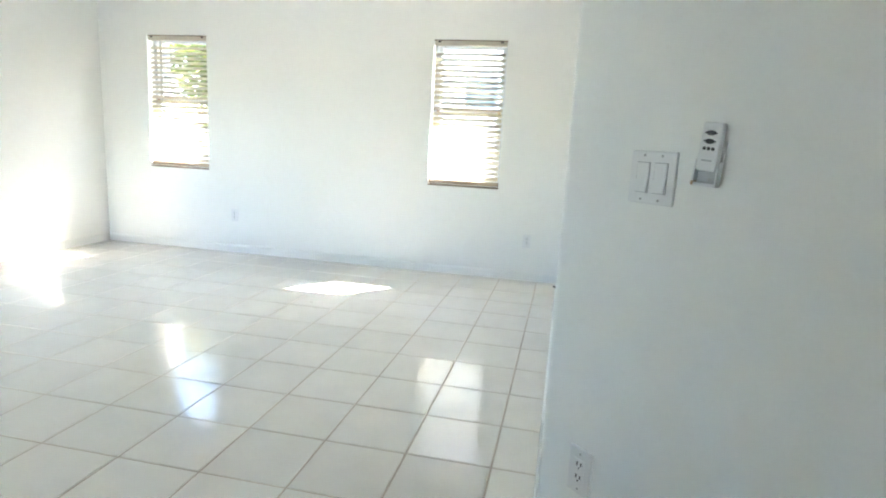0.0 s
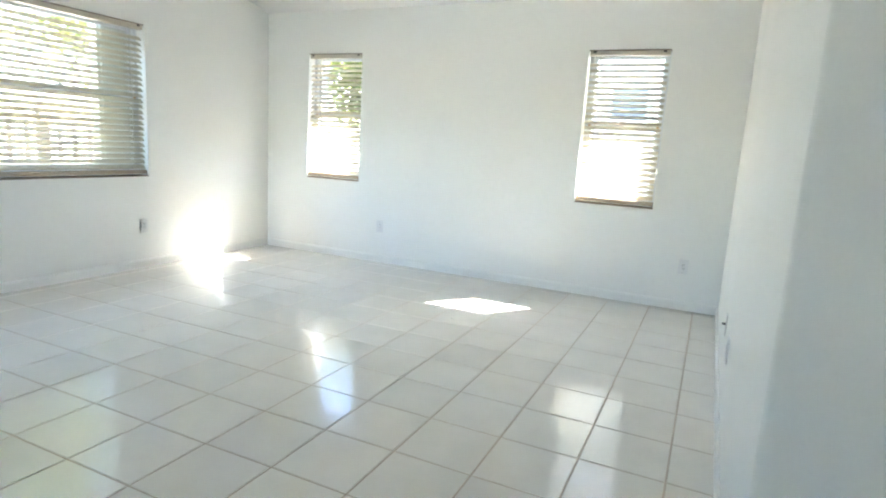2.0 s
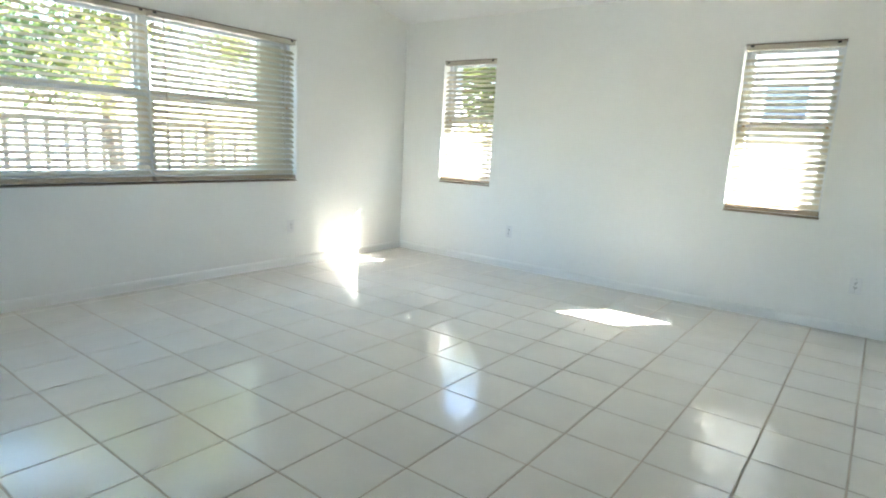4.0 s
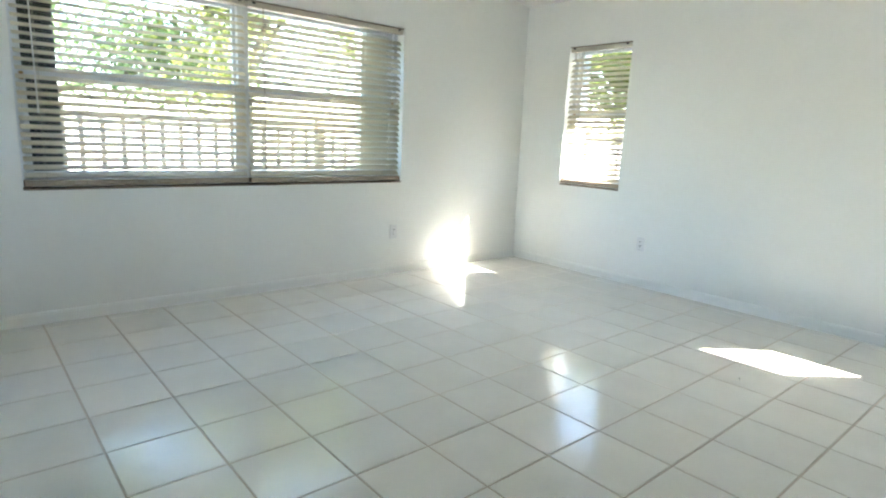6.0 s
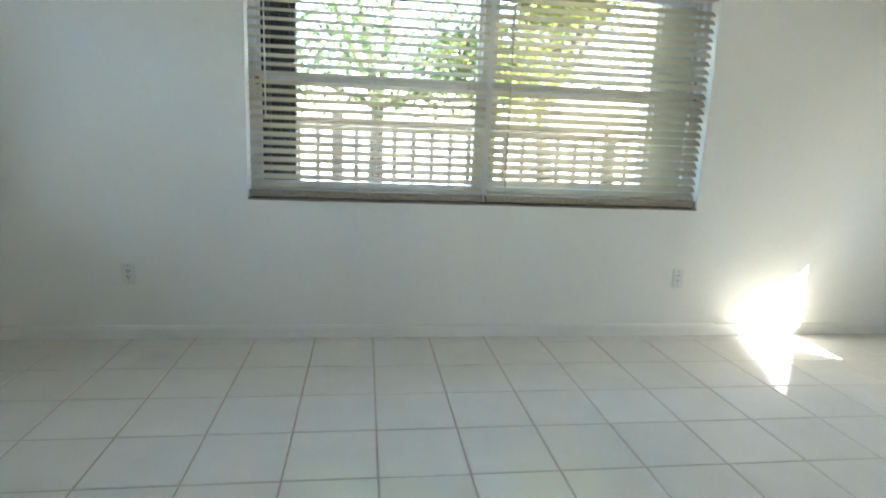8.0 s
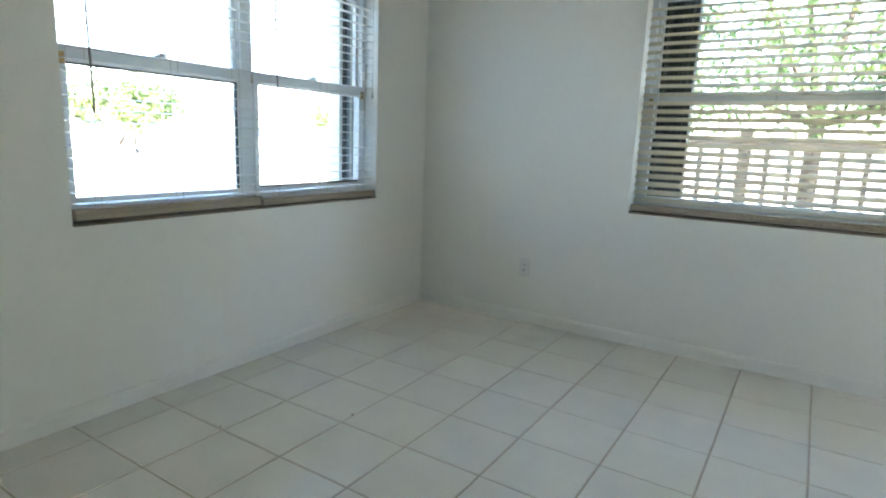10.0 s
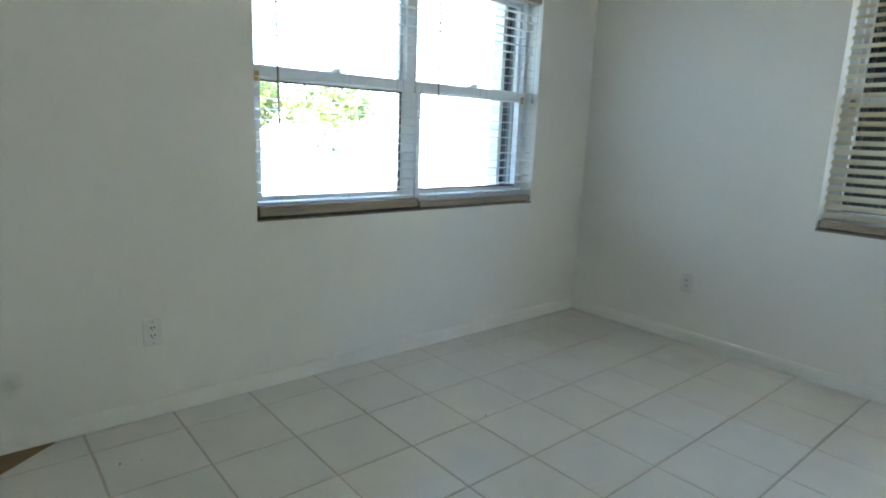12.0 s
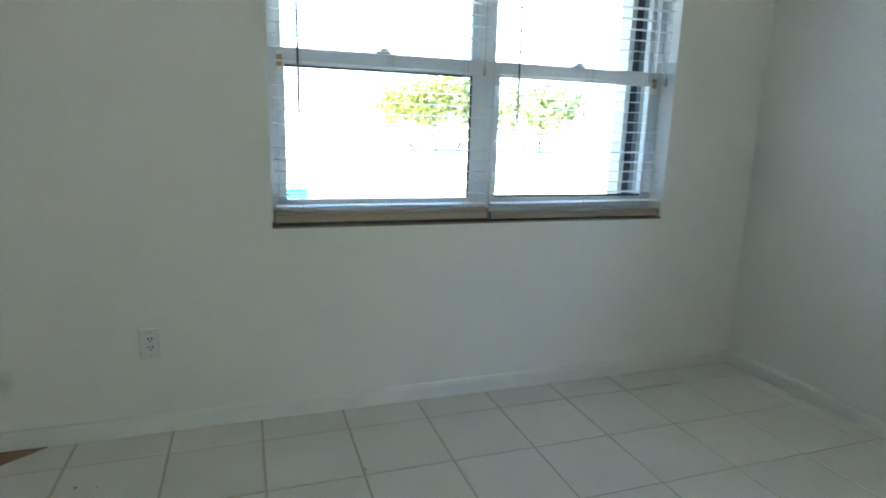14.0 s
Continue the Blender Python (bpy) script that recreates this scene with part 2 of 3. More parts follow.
bm = bmesh.new()
prism(bm, [(YS, EAVE), (RIDGE, TOP), (YN, EAVE), (YN, EAVE + 0.06), (RIDGE, TOP + 0.06), (YS, EAVE + 0.06)], 0, XW, XO)
structure("ceiling", bm, CEIL, "white textured vaulted ceiling", "ceiling")
bm = bmesh.new()
over, low = 0.942, 0.08
prism(bm, [(YS - over, EAVE - RISE * over + low), (RIDGE, TOP + low), (YN + over, EAVE - RISE * over + low),
           (YN + over, EAVE - RISE * over + low + 0.14), (RIDGE, TOP + low + 0.14), (YS - over, EAVE - RISE * over + low + 0.14)], 0, XW - 0.65, XO + 0.4)
structure("roof", bm, ROOFM, "grey shingle gable roof with deep eaves", "roof")

# Added block out of view: keeps south-east light off the west wall.
bm = boxes((-1.25, XO, -5.6, YS - THICK - 0.003, -0.12, EAVE - 0.2))
structure("unseen_shade_block", bm, STUCCO, "unseen plain stucco block added to shade the double window", "wall")

# floor bed, with the grout showing between the tiles
floor = structure("floor", boxes((XW - THICK, XO, YS - THICK, YN + THICK, -0.12, -0.0025)), GROUT, "floor of off-white glazed square tiles with brown grout", "floor")

# baseboards, with a small step in the profile
def baseboard(name, length, m):
    bm = bmesh.new()
    prism(bm, [(0, 0), (0.012, 0), (0.012, 0.058), (0.010, 0.062), (0.010, 0.068), (0.006, 0.075), (0, 0.075)], 0, 0, length)
    ob = structure(name, bm, TRIM, "white painted wooden baseboard", "baseboard")
    ob.matrix_world = m
    return ob


baseboard("baseboard_north", XE - XW - 0.03, pose(XE - 0.015, YN, 0, 0, 0, 180))
baseboard("baseboard_west", YN - YS - 0.03, pose(XW, YN - 0.015, 0, 0, 0, -90))
baseboard("baseboard_south", XH - XW, pose(XW, YS, 0))
baseboard("baseboard_east", YN - CORNER - 0.02, pose(XE, CORNER + 0.02, 0, 0, 0, 90))
baseboard("baseboard_slanted", math.hypot(XH, CORNER - YH) - 0.03, pose(XH, YH, 0, 0, 0, 135))


# ---- windows ----
def window(name, m, width, units, label, gasket=False):
    """Single-hung aluminium units side by side, set toward the outer face. Local x along the wall, y outward."""
    w = thing(name, m, label, "window")
    w["kind"] = "structure"
    y0, y1 = 0.10, 0.165
    part("window_sill", boxes((0.0, width, -0.004, 0.195, SILL - 0.009, SILL), bevel=0.002), SILLM, w, "brown-stained stone window sill")
    step = width / units
    for u in range(units):
        a, b = u * step, (u + 1) * step
        part("window_frame", boxes((a, a + 0.035, y0, y1, SILL, LINTEL), (b - 0.035, b, y0, y1, SILL, LINTEL),
             (a + 0.035, b - 0.035, y0, y1, SILL, SILL + 0.04), (a + 0.035, b - 0.035, y0, y1, LINTEL - 0.035, LINTEL), bevel=0.003), ALU, w)
        z = 1.476
        low = part("lower_sash", boxes((a + 0.036, a + 0.066, y0 - 0.006, y0 + 0.03, SILL + 0.042, z + 0.025), (b - 0.066, b - 0.036, y0 - 0.006, y0 + 0.03, SILL + 0.042, z + 0.025),
             (a + 0.066, b - 0.066, y0 - 0.006, y0 + 0.03, SILL + 0.042, SILL + 0.094), (a + 0.066, b - 0.066, y0 - 0.008, y0 + 0.03, z - 0.04, z + 0.025), bevel=0.003), ALU, w)
        part("upper_sash", boxes((a + 0.036, a + 0.058, y0 + 0.034, y1 - 0.004, z - 0.02, LINTEL - 0.036), (b - 0.058, b - 0.036, y0 + 0.034, y1 - 0.004, z - 0.02, LINTEL - 0.036),
             (a + 0.058, b - 0.058, y0 + 0.034, y1 - 0.004, z - 0.02, z + 0.018), (a + 0.058, b - 0.058, y0 + 0.034, y1 - 0.004, LINTEL - 0.06, LINTEL - 0.036), bevel=0.002), ALU, w)
        for pa in (part("pane", boxes((a + 0.06, b - 0.06, y0 + 0.010, y0 + 0.014, SILL + 0.090, z - 0.036)), GLASS, w),
                   part("pane", boxes((a + 0.054, b - 0.054, y0 + 0.046, y0 + 0.050, z + 0.014, LINTEL - 0.056)), GLASS, w)):
            pa.visible_shadow = False
        if gasket and u == 0:
            part("gasket", boxes((a + 0.0665, b - 0.0665, y0 - 0.004, y0 + 0.009, z - 0.049, z - 0.0405), (b - 0.074, b - 0.0665, y0 - 0.004, y0 + 0.009, SILL + 0.095, z - 0.05)), DARK, low, "black perished glazing gasket")
        elif gasket:
            part("gasket", boxes((a + 0.0665, b - 0.0665, y0 - 0.004, y0 + 0.009, SILL + 0.0945, SILL + 0.104)), DARK, low, "black perished glazing gasket")
        mid = (a + b) / 2
        bm = boxes((mid - 0.03, mid + 0.03, y0 - 0.012, y0 + 0.02, z + 0.026, z + 0.033), (mid - 0.012, mid + 0.02, y0 - 0.02, y0 + 0.012, z + 0.034, z + 0.044), bevel=0.002)
        part("latch", bm, ALU, low, "small sash lock")
        for s, q in [(a + 0.036, 1)] * (u == 0) + [(b - 0.036, -1)] * (u == units - 1):
            bm = bmesh.new()
            box(bm, min(s, s + q * 0.022), max(s, s + q * 0.022), y0 - 0.02, y0 - 0.009, z - 0.05, z - 0.005, bevel=0.004)
            part("tilt_clip", bm, RUST, low, "yellowed plastic sash clip")
    return w


def blind(m, width, tilt, slat_mat, label, wand_at=0.08, cord_at=0.9, wand_len=0.8, cord_len=0.9, droop=0.0, wand_mat=None, rail_low=0.012, rail_high=0.045, rail_out=0.0):
    """A lowered slatted blind hung inside the reveal. tilt: degrees by which the outer edges stand up."""
    b = thing("window_blind", m, label, "blind", "lowered slatted window blinds")
    gap, y = 0.011, 0.034
    head = part("headrail", boxes((gap, width - gap, 0.006, 0.062, LINTEL - 0.048, LINTEL - 0.011), bevel=0.003), HEAD, b, "yellowed headrail with a dusty top edge")
    part("top_channel", boxes((gap - 0.006, width - gap + 0.006, 0.003, 0.064, LINTEL - 0.0105, LINTEL - 0.002)), SILLM, head, "dark dusty top channel")
    for s in (0.05, width - 0.05):
        part("bracket", boxes((s - 0.012, s + 0.012, 0.003, 0.0058, LINTEL - 0.026, LINTEL - 0.012)), DARK, head, "small dark bracket")
    pitch, z0, z1 = 0.0462, SILL + 0.075, LINTEL - 0.075
    count = int((z1 - z0) / pitch) + 1
    bm = bmesh.new()
    prism(bm, [(-0.025, 0), (-0.0125, 0.0022), (0, 0.003), (0.0125, 0.0022), (0.025, 0), (0.0125, -0.0006), (0, 0.0002), (-0.0125, -0.0006)], 0, gap + 0.004, width - gap - 0.004)
    me = mesh_of(bm, "slat", slat_mat)
    rng = random.Random(int(width * 1000) + int(tilt))
    for k in range(count):
        s = new("slat", me)
        s.parent = b
        s.matrix_local = pose(0, y, z0 + k * pitch + rng.uniform(-0.0012, 0.0012), tilt + rng.uniform(-2.0, 2.0), rng.uniform(-0.12, 0.12) + droop, 0)
    bm = bmesh.new()
    box(bm, gap + 0.002, width - gap - 0.002, y - 0.027 - rail_out, y + 0.025, SILL + rail_low, SILL + rail_high - 0.012, bevel=0.004)
    box(bm, gap + 0.002, width - gap - 0.002, y - 0.023 - rail_out, y + 0.023, SILL + rail_high - 0.0118, SILL + rail_high, bevel=0.003)
    rail = part("bottom_rail", bm, RAIL, b, "brown-stained bottom rail resting above the sill")
    for s in (gap - 0.002, width - gap - 0.0015):
        part("end_cap", boxes((s, s + 0.0035, y - 0.028 - rail_out, y + 0.026, SILL + rail_low - 0.001, SILL + rail_high + 0.001)), SILLM, rail, "dark stained end cap")
    for s in (0.15, width / 2, width - 0.15):
        bm = bmesh.new()
        rod(bm, (s, y - 0.0272 - rail_out, SILL + 0.022), (s, y - 0.0315 - rail_out, SILL + 0.022), 0.007, 0.005, 8)
        part("button", bm, RAIL, rail)
    for s in (0.12, width / 2 + 0.02, width - 0.12) if width > 0.8 else (0.12, width - 0.12):
        for q in (-0.0265, 0.0265):
            bm = bmesh.new()
            rod(bm, (s, y + q, SILL + 0.03), (s, y + q, LINTEL - 0.05), 0.0011, sides=5)
            part("ladder_cord", bm, CORD, b)
    s = width * wand_at if wand_at <= 1 else wand_at
    bm = bmesh.new()
    rod(bm, (s, 0.004, LINTEL - 0.045), (s + 0.004, -0.004, LINTEL - wand_len), 0.0042, sides=6)
    rod(bm, (s + 0.004, -0.004, LINTEL - wand_len), (s + 0.004, -0.004, LINTEL - wand_len - 0.03), 0.006, 0.004, sides=6)
    part("tilt_wand", bm, wand_mat or CORD, b, "thin tilt wand")
    s = width * cord_at
    bm = bmesh.new()
    rod(bm, (s, 0.003, LINTEL - 0.045), (s - 0.004, -0.001, LINTEL - cord_len), 0.0014, sides=5)
    rod(bm, (s - 0.004, -0.001, LINTEL - cord_len), (s - 0.004, -0.001, LINTEL - cord_len - 0.04), 0.003, 0.007, sides=8)
    part("pull_cord", bm, CORD, b)
    return b


def shutter(m, leaves, label, tones):
    """An accordion storm shutter folded to one side outside the opening."""
    t = thing("storm_shutter", m, label, "shutter", "folded storm shutters")
    w = 0.026
    for k in range(leaves):
        bm = bmesh.new()
        box(bm, k * w, k * w + 0.0235, 0.0, 0.125, SILL - 0.01, LINTEL + 0.03, bevel=0.002)
        part("leaf", bm, tones[k % len(tones)], t)
    part("lock_post", boxes((leaves * w, leaves * w + 0.03, 0.02, 0.11, SILL - 0.01, LINTEL + 0.03), bevel=0.004), tones[0], t, "lock post")
    for z in (SILL - 0.035, LINTEL + 0.031):
        part("track", boxes((-0.02, leaves * w + 0.06, 0.03, 0.11, z, z + 0.024), bevel=0.003), SHUT, t)
    return t


mN1, mN2 = pose(N1[0], YN, 0), pose(N2[0], YN, 0)
mS, mW = pose(S1[1], YS, 0, 0, 0, 180), pose(XW, W1[0], 0, 0, 0, 90)
window("window_1", mN1, N1[1] - N1[0], 1, "narrow white aluminium single-hung window")
window("window_2", mN2, N2[1] - N2[0], 1, "narrow white aluminium single-hung window")
window("window_3", mW, W1[1] - W1[0], 2, "wide double white aluminium single-hung window")
window("window_4", mS, S1[1] - S1[0], 2, "double white aluminium single-hung window", gasket=True)
HW, HS = (W1[1] - W1[0]) / 2, (S1[1] - S1[0]) / 2
blind(mN1, N1[1] - N1[0], 38, SLAT, "ivory slatted blind lowered, slats half open, sunlit low", 0.25, 0.86, 0.75, 0.7)
blind(mN2, N2[1] - N2[0], 37, SLAT, "ivory slatted blind lowered, slats half open, sunlit low", 0.16, 0.85, 0.75, 0.7)
blind(mW, HW, 31, SLAT, "ivory slatted blind lowered, slats half open", 0.075, 0.93, 0.80, 1.0, wand_mat=PLASTIC)
blind(mW @ pose(HW, 0, 0), HW, 43, SLAT, "ivory slatted blind lowered, slats nearly closed", 0.085, 0.9, 1.13, 0.9, wand_mat=RAIL)
blind(mS, HS, 3, SLAT_WHITE, "white slatted blind lowered, slats open flat", 0.115, 0.95, 0.80, 0.6, wand_mat=WAND, rail_low=0.014, rail_high=0.056, rail_out=0.012)
blind(mS @ pose(HS, 0, 0), HS, 3, SLAT_WHITE, "white slatted blind lowered, slats open flat", 0.115, 0.95, 0.80, 0.6, droop=-0.25, wand_mat=WAND, rail_low=0.006, rail_high=0.038)
# Leaf colours carry the light and shade of each folded stack.
shutter(mW @ pose(-0.13, 0.205, 0), 13, "dark folded accordion storm shutter outside the wide window, its shade painted in", (SHUT_SHADED,))
shutter(mW @ pose(2 * HW + 0.04, 0.33, 0, 0, 0, 180), 11, "folded accordion storm shutter outside the wide window, painted pale to look lit", (SHUT_LIT,))
shutter(mS @ pose(2 * HS + 0.10, 0.33, 0, 0, 0, 180), 7, "folded accordion storm shutter outside the double window, leaves coloured as lit and shaded folds", (SHUT_LIT, SHUT, SHUT_SHADED, SHUT))
shutter(mN1 @ pose(-0.17, 0.205, 0), 6, "grey folded accordion storm shutter outside a narrow window, every other leaf painted in shade", (SHUT, SHUT_SHADED))
shutter(mN2 @ pose(-0.17, 0.205, 0), 6, "grey folded accordion storm shutter outside a narrow window, every other leaf painted in shade", (SHUT, SHUT_SHADED))


# ---- wall fittings ----
def slot(bm, x, z, w, h):
    box(bm, x - w / 2, x + w / 2, -0.0092, -0.0080, z - h / 2, z + h / 2)


def outlet(m, label):
    """A wall socket. Local x along the wall, y into the wall, z up, centred on its plate."""
    o = thing("wall_outlet", m, label, "outlet", "wall outlets")
    bm = bmesh.new()
    box(bm, -0.037, 0.037, -0.0065, 0.001, -0.0605, 0.0605, bevel=0.004)
    part("cover_plate", bm, PLASTIC, o)
    bm = bmesh.new()
    box(bm, -0.0168, 0.0168, -0.0086, -0.0060, -0.0335, 0.0335, bevel=0.0015)
    face = part("receptacle", bm, PLASTIC, o)
    bm = bmesh.new()
    for z in (0.017, -0.017):
        slot(bm, -0.0062, z + 0.004, 0.0042, 0.0105)
        slot(bm, 0.0062, z + 0.004, 0.0042, 0.009)
        rod(bm, (0, -0.0092, z - 0.007), (0, -0.0080, z - 0.007), 0.0026, sides=8)
    part("slots", bm, DARK, face, "dark socket slots")
    for z in (0.047, -0.047):
        bm = bmesh.new()
        rod(bm, (0, -0.0078, z), (0, -0.006, z), 0.003, sides=8)
        part("screw", bm, METAL, o)
    return o


first = outlet(pose(-3.183, YN, 0.372), "white plastic wall outlet above the baseboard")
for m in (pose(-0.30, YN, 0.360), pose(XW, 0.347, 0.373, 0, 0, 90), pose(XW, 3.592, 0.373, 0, 0, 90),
          pose(-1.80, YS, 0.371, 0, 0, 180), pose(XE, 3.03, 0.368, 0, 0, -90)):
    copy_thing(first, m)
SLANT = lambda s, z: pose(XE + s / math.sqrt(2), CORNER - s / math.sqrt(2), z, 0, 0, -45)
tagged(copy_thing(first, SLANT(0.144, 0.402)), "white plastic wall outlet on the slanted wall")

o = thing("cable_plate", pose(XE, 3.50, 0.368, 0, 0, -90), "white cable plate with a dark socket stub", "cable outlet")
bm = bmesh.new()
box(bm, -0.036, 0.036, -0.006, 0.001, -0.058, 0.058, bevel=0.003)
part("cover_plate", bm, PLASTIC, o)
bm = bmesh.new()
rod(bm, (0, -0.022, 0), (0, -0.004, 0), 0.0055, sides=8)
rod(bm, (0, -0.009, 0), (0, -0.004, 0), 0.009, sides=6)
part("socket", bm, DARK, o, "dark threaded cable socket")

o = thing("light_switch", SLANT(0.2575, 1.148) @ Matrix.Diagonal((0.96, 1, 0.96, 1)), "white double rocker light switch", "light switch")
bm = bmesh.new()
box(bm, -0.059, 0.059, -0.0065, 0.001, -0.0585, 0.0585, bevel=0.004)
part("cover_plate", bm, PLASTIC, o)
for s in (-0.023, 0.023):
    # The shadow line round each rocker is painted as a darker grey plate.
    bm = boxes((s - 0.0172, s + 0.0172, -0.0072, -0.006, -0.034, 0.034))
    rim_shade = part("rim_shade", bm, PLASTIC_GREY, o)
    bm = bmesh.new()
    prism(bm, [(-0.0068, -0.032), (-0.0125, -0.032), (-0.0085, 0.0), (-0.0095, 0.032), (-0.0068, 0.032)], 0, s - 0.0152, s + 0.0152)
    part("rocker", bm, PLASTIC, o)
    for z in (0.0485, -0.0485):
        bm = bmesh.new()
        rod(bm, (s, -0.0078, z), (s, -0.006, z), 0.003, sides=8)
        part("screw", bm, METAL, o)

o = thing("fan_remote", SLANT(0.387, 1.2035) @ pose(0, 0, -0.002, 0, 4, 0) @ Matrix.Diagonal((1, 0.7, 0.93, 1)), "white ceiling fan remote in its wall holder", "remote control")
bm = boxes((-0.024, 0.024, -0.006, 0.002, -0.062, 0.03), (-0.026, -0.022, -0.024, -0.002, -0.062, -0.012), (0.022, 0.026, -0.024, -0.002, -0.062, -0.012),
           (-0.024, 0.024, -0.024, -0.002, -0.064, -0.058), bevel=0.0015)
part("holder", bm, PLASTIC, o, "pale wall holder with an open front")
bm = bmesh.new()
box(bm, -0.0205, 0.0205, -0.028, -0.007, -0.034, 0.066, bevel=0.004)
body = part("body", bm, PLASTIC, o)
for z, w, h in ((0.045, 0.028, 0.010), (0.028, 0.028, 0.010)):
    bm = bmesh.new()
    prism(bm, [(-w / 2, z), (-0.004, z - h / 2), (0.004, z - h / 2), (w / 2, z), (0.004, z + h / 2), (-0.004, z + h / 2)], 1, -0.0295, -0.0275)
    part("button", bm, DARK, body, "dark pointed button")
for s in (-0.009, 0.0, 0.009):
    bm = bmesh.new()
    rod(bm, (s, -0.0295, 0.013), (s, -0.0275, 0.013), 0.0036, sides=10)
    part("button", bm, DARK, body, "small round dark button")
# Grey plate paints the shade inside the holder's cavity.
part("socket", boxes((-0.0215, 0.0215, -0.0085, -0.0062, -0.0575, -0.0345)), PLASTIC_GREY, o, "inside of the holder, its shade put in as grey")
part("stained_edge", boxes((-0.0268, -0.0215, -0.0246, -0.0065, -0.0645, -0.0555), bevel=0.001), RUST, o, "brown-stained corner of the holder")
bm = bmesh.new()
rod(bm, (0.006, -0.0105, -0.05), (0.006, -0.008, -0.05), 0.0035, sides=8)
part("screw", bm, METAL, o)
part("print_bar", boxes((-0.011, 0.011, -0.0284, -0.0279, -0.0125, -0.0095)), PLASTIC_GREY, body, "grey bar of unreadable print")

# ---- marks and crumbs ----
def blob(bm, x, y, z, sx, sy, sz, seed):
    g = bmesh.ops.create_icosphere(bm, subdivisions=2, radius=1.0)["verts"]
    for v in g:
        k = 1 + 0.35 * noise.noise(v.co * 1.7 + Vector((seed, 0, 0)))
        v.co = Vector((x + v.co.x * sx * k, y + v.co.y * sy * k, z + v.co.z * sz * k))


for k, (x, y, r) in enumerate(((-1.737, 3.807, 0.0055), (-2.942, 0.345, 0.006), (-2.538, -0.012, 0.005), (-1.592, -0.175, 0.006), (-1.66, -0.16, 0.003))):
    bm = bmesh.new()
    blob(bm, x, y, r * 0.3, r * 0.75, r * 0.6, r * 0.4, k * 3.1)
    tagged(part("crumb", bm, BARK), "tiny dark crumb of dirt on the tiles", "debris", "crumbs on the floor")
def mark(name, m, material, label):
    """A thin round film on a surface, local z out of it."""
    bm = bmesh.new()
    bmesh.ops.create_circle(bm, cap_ends=True, segments=24, radius=1.0)
    ob = tagged(part(name, bm, material), label, "stain")
    ob.matrix_world = m
    return ob


mark("wall_spot", pose(-1.312, YS + 0.0012, 0.262, -90) @ Matrix.Diagonal((0.045, 0.062, 1, 1)), GREY_SPOT, "soft grey spot on the white wall")
mark("floor_stain", pose(-4.37, 0.57, 0.0012) @ Matrix.Diagonal((0.09, 0.12, 1, 1)), FLOOR_MARK, "faint brownish stain on the floor tiles")
bm = bmesh.new()
prism(bm, [(-1.43, YS + 0.0145), (-1.12, YS + 0.0145), (-1.12, YS + 0.255)], 2, -0.003, 0.0035)
tagged(part("wood_wedge", bm, WOODF), "brown wooden threshold piece on the floor by the baseboard", "threshold")

# ---- outside ----
GZ = -0.12
bm = bmesh.new()
g = bmesh.ops.create_grid(bm, x_segments=40, y_segments=40, size=400)
structure("ground", bm, GROUND, "pale sandy ground round the house", "ground").location = (0, 0, GZ)


def fence_panel(m, width, height):
    f = thing("lattice_fence", m, "weathered wooden lattice fence panel", "fence", "fence panels")
    for s in (0.0, width):
        part("post", boxes((s - 0.045, s + 0.045, -0.045, 0.045, 0, height + 0.06), bevel=0.006), FENCE, f)
    for z in (0.08, height - 0.06):
        part("rail", boxes((0.046, width - 0.046, -0.02, 0.02, z, z + 0.05), bevel=0.004), FENCE, f)
    bars = int(width / 0.155)
    bm = bmesh.new()
    box(bm, -0.02, 0.02, -0.012, 0.0, 0.15, height - 0.06)
    up = mesh_of(bm, "bar", FENCE)
    for k in range(1, bars):
        o = new("bar", up)
        o.parent = f
        o.location = (k * width / bars, 0, 0)
    return f


f = fence_panel(pose(-6.35, -3.4, GZ, 0, 0, 90), 2.4, 1.42)
for k in range(1, 6):
    copy_thing(f, pose(-6.35, -3.4 + k * 2.4, GZ, 0, 0, 90))


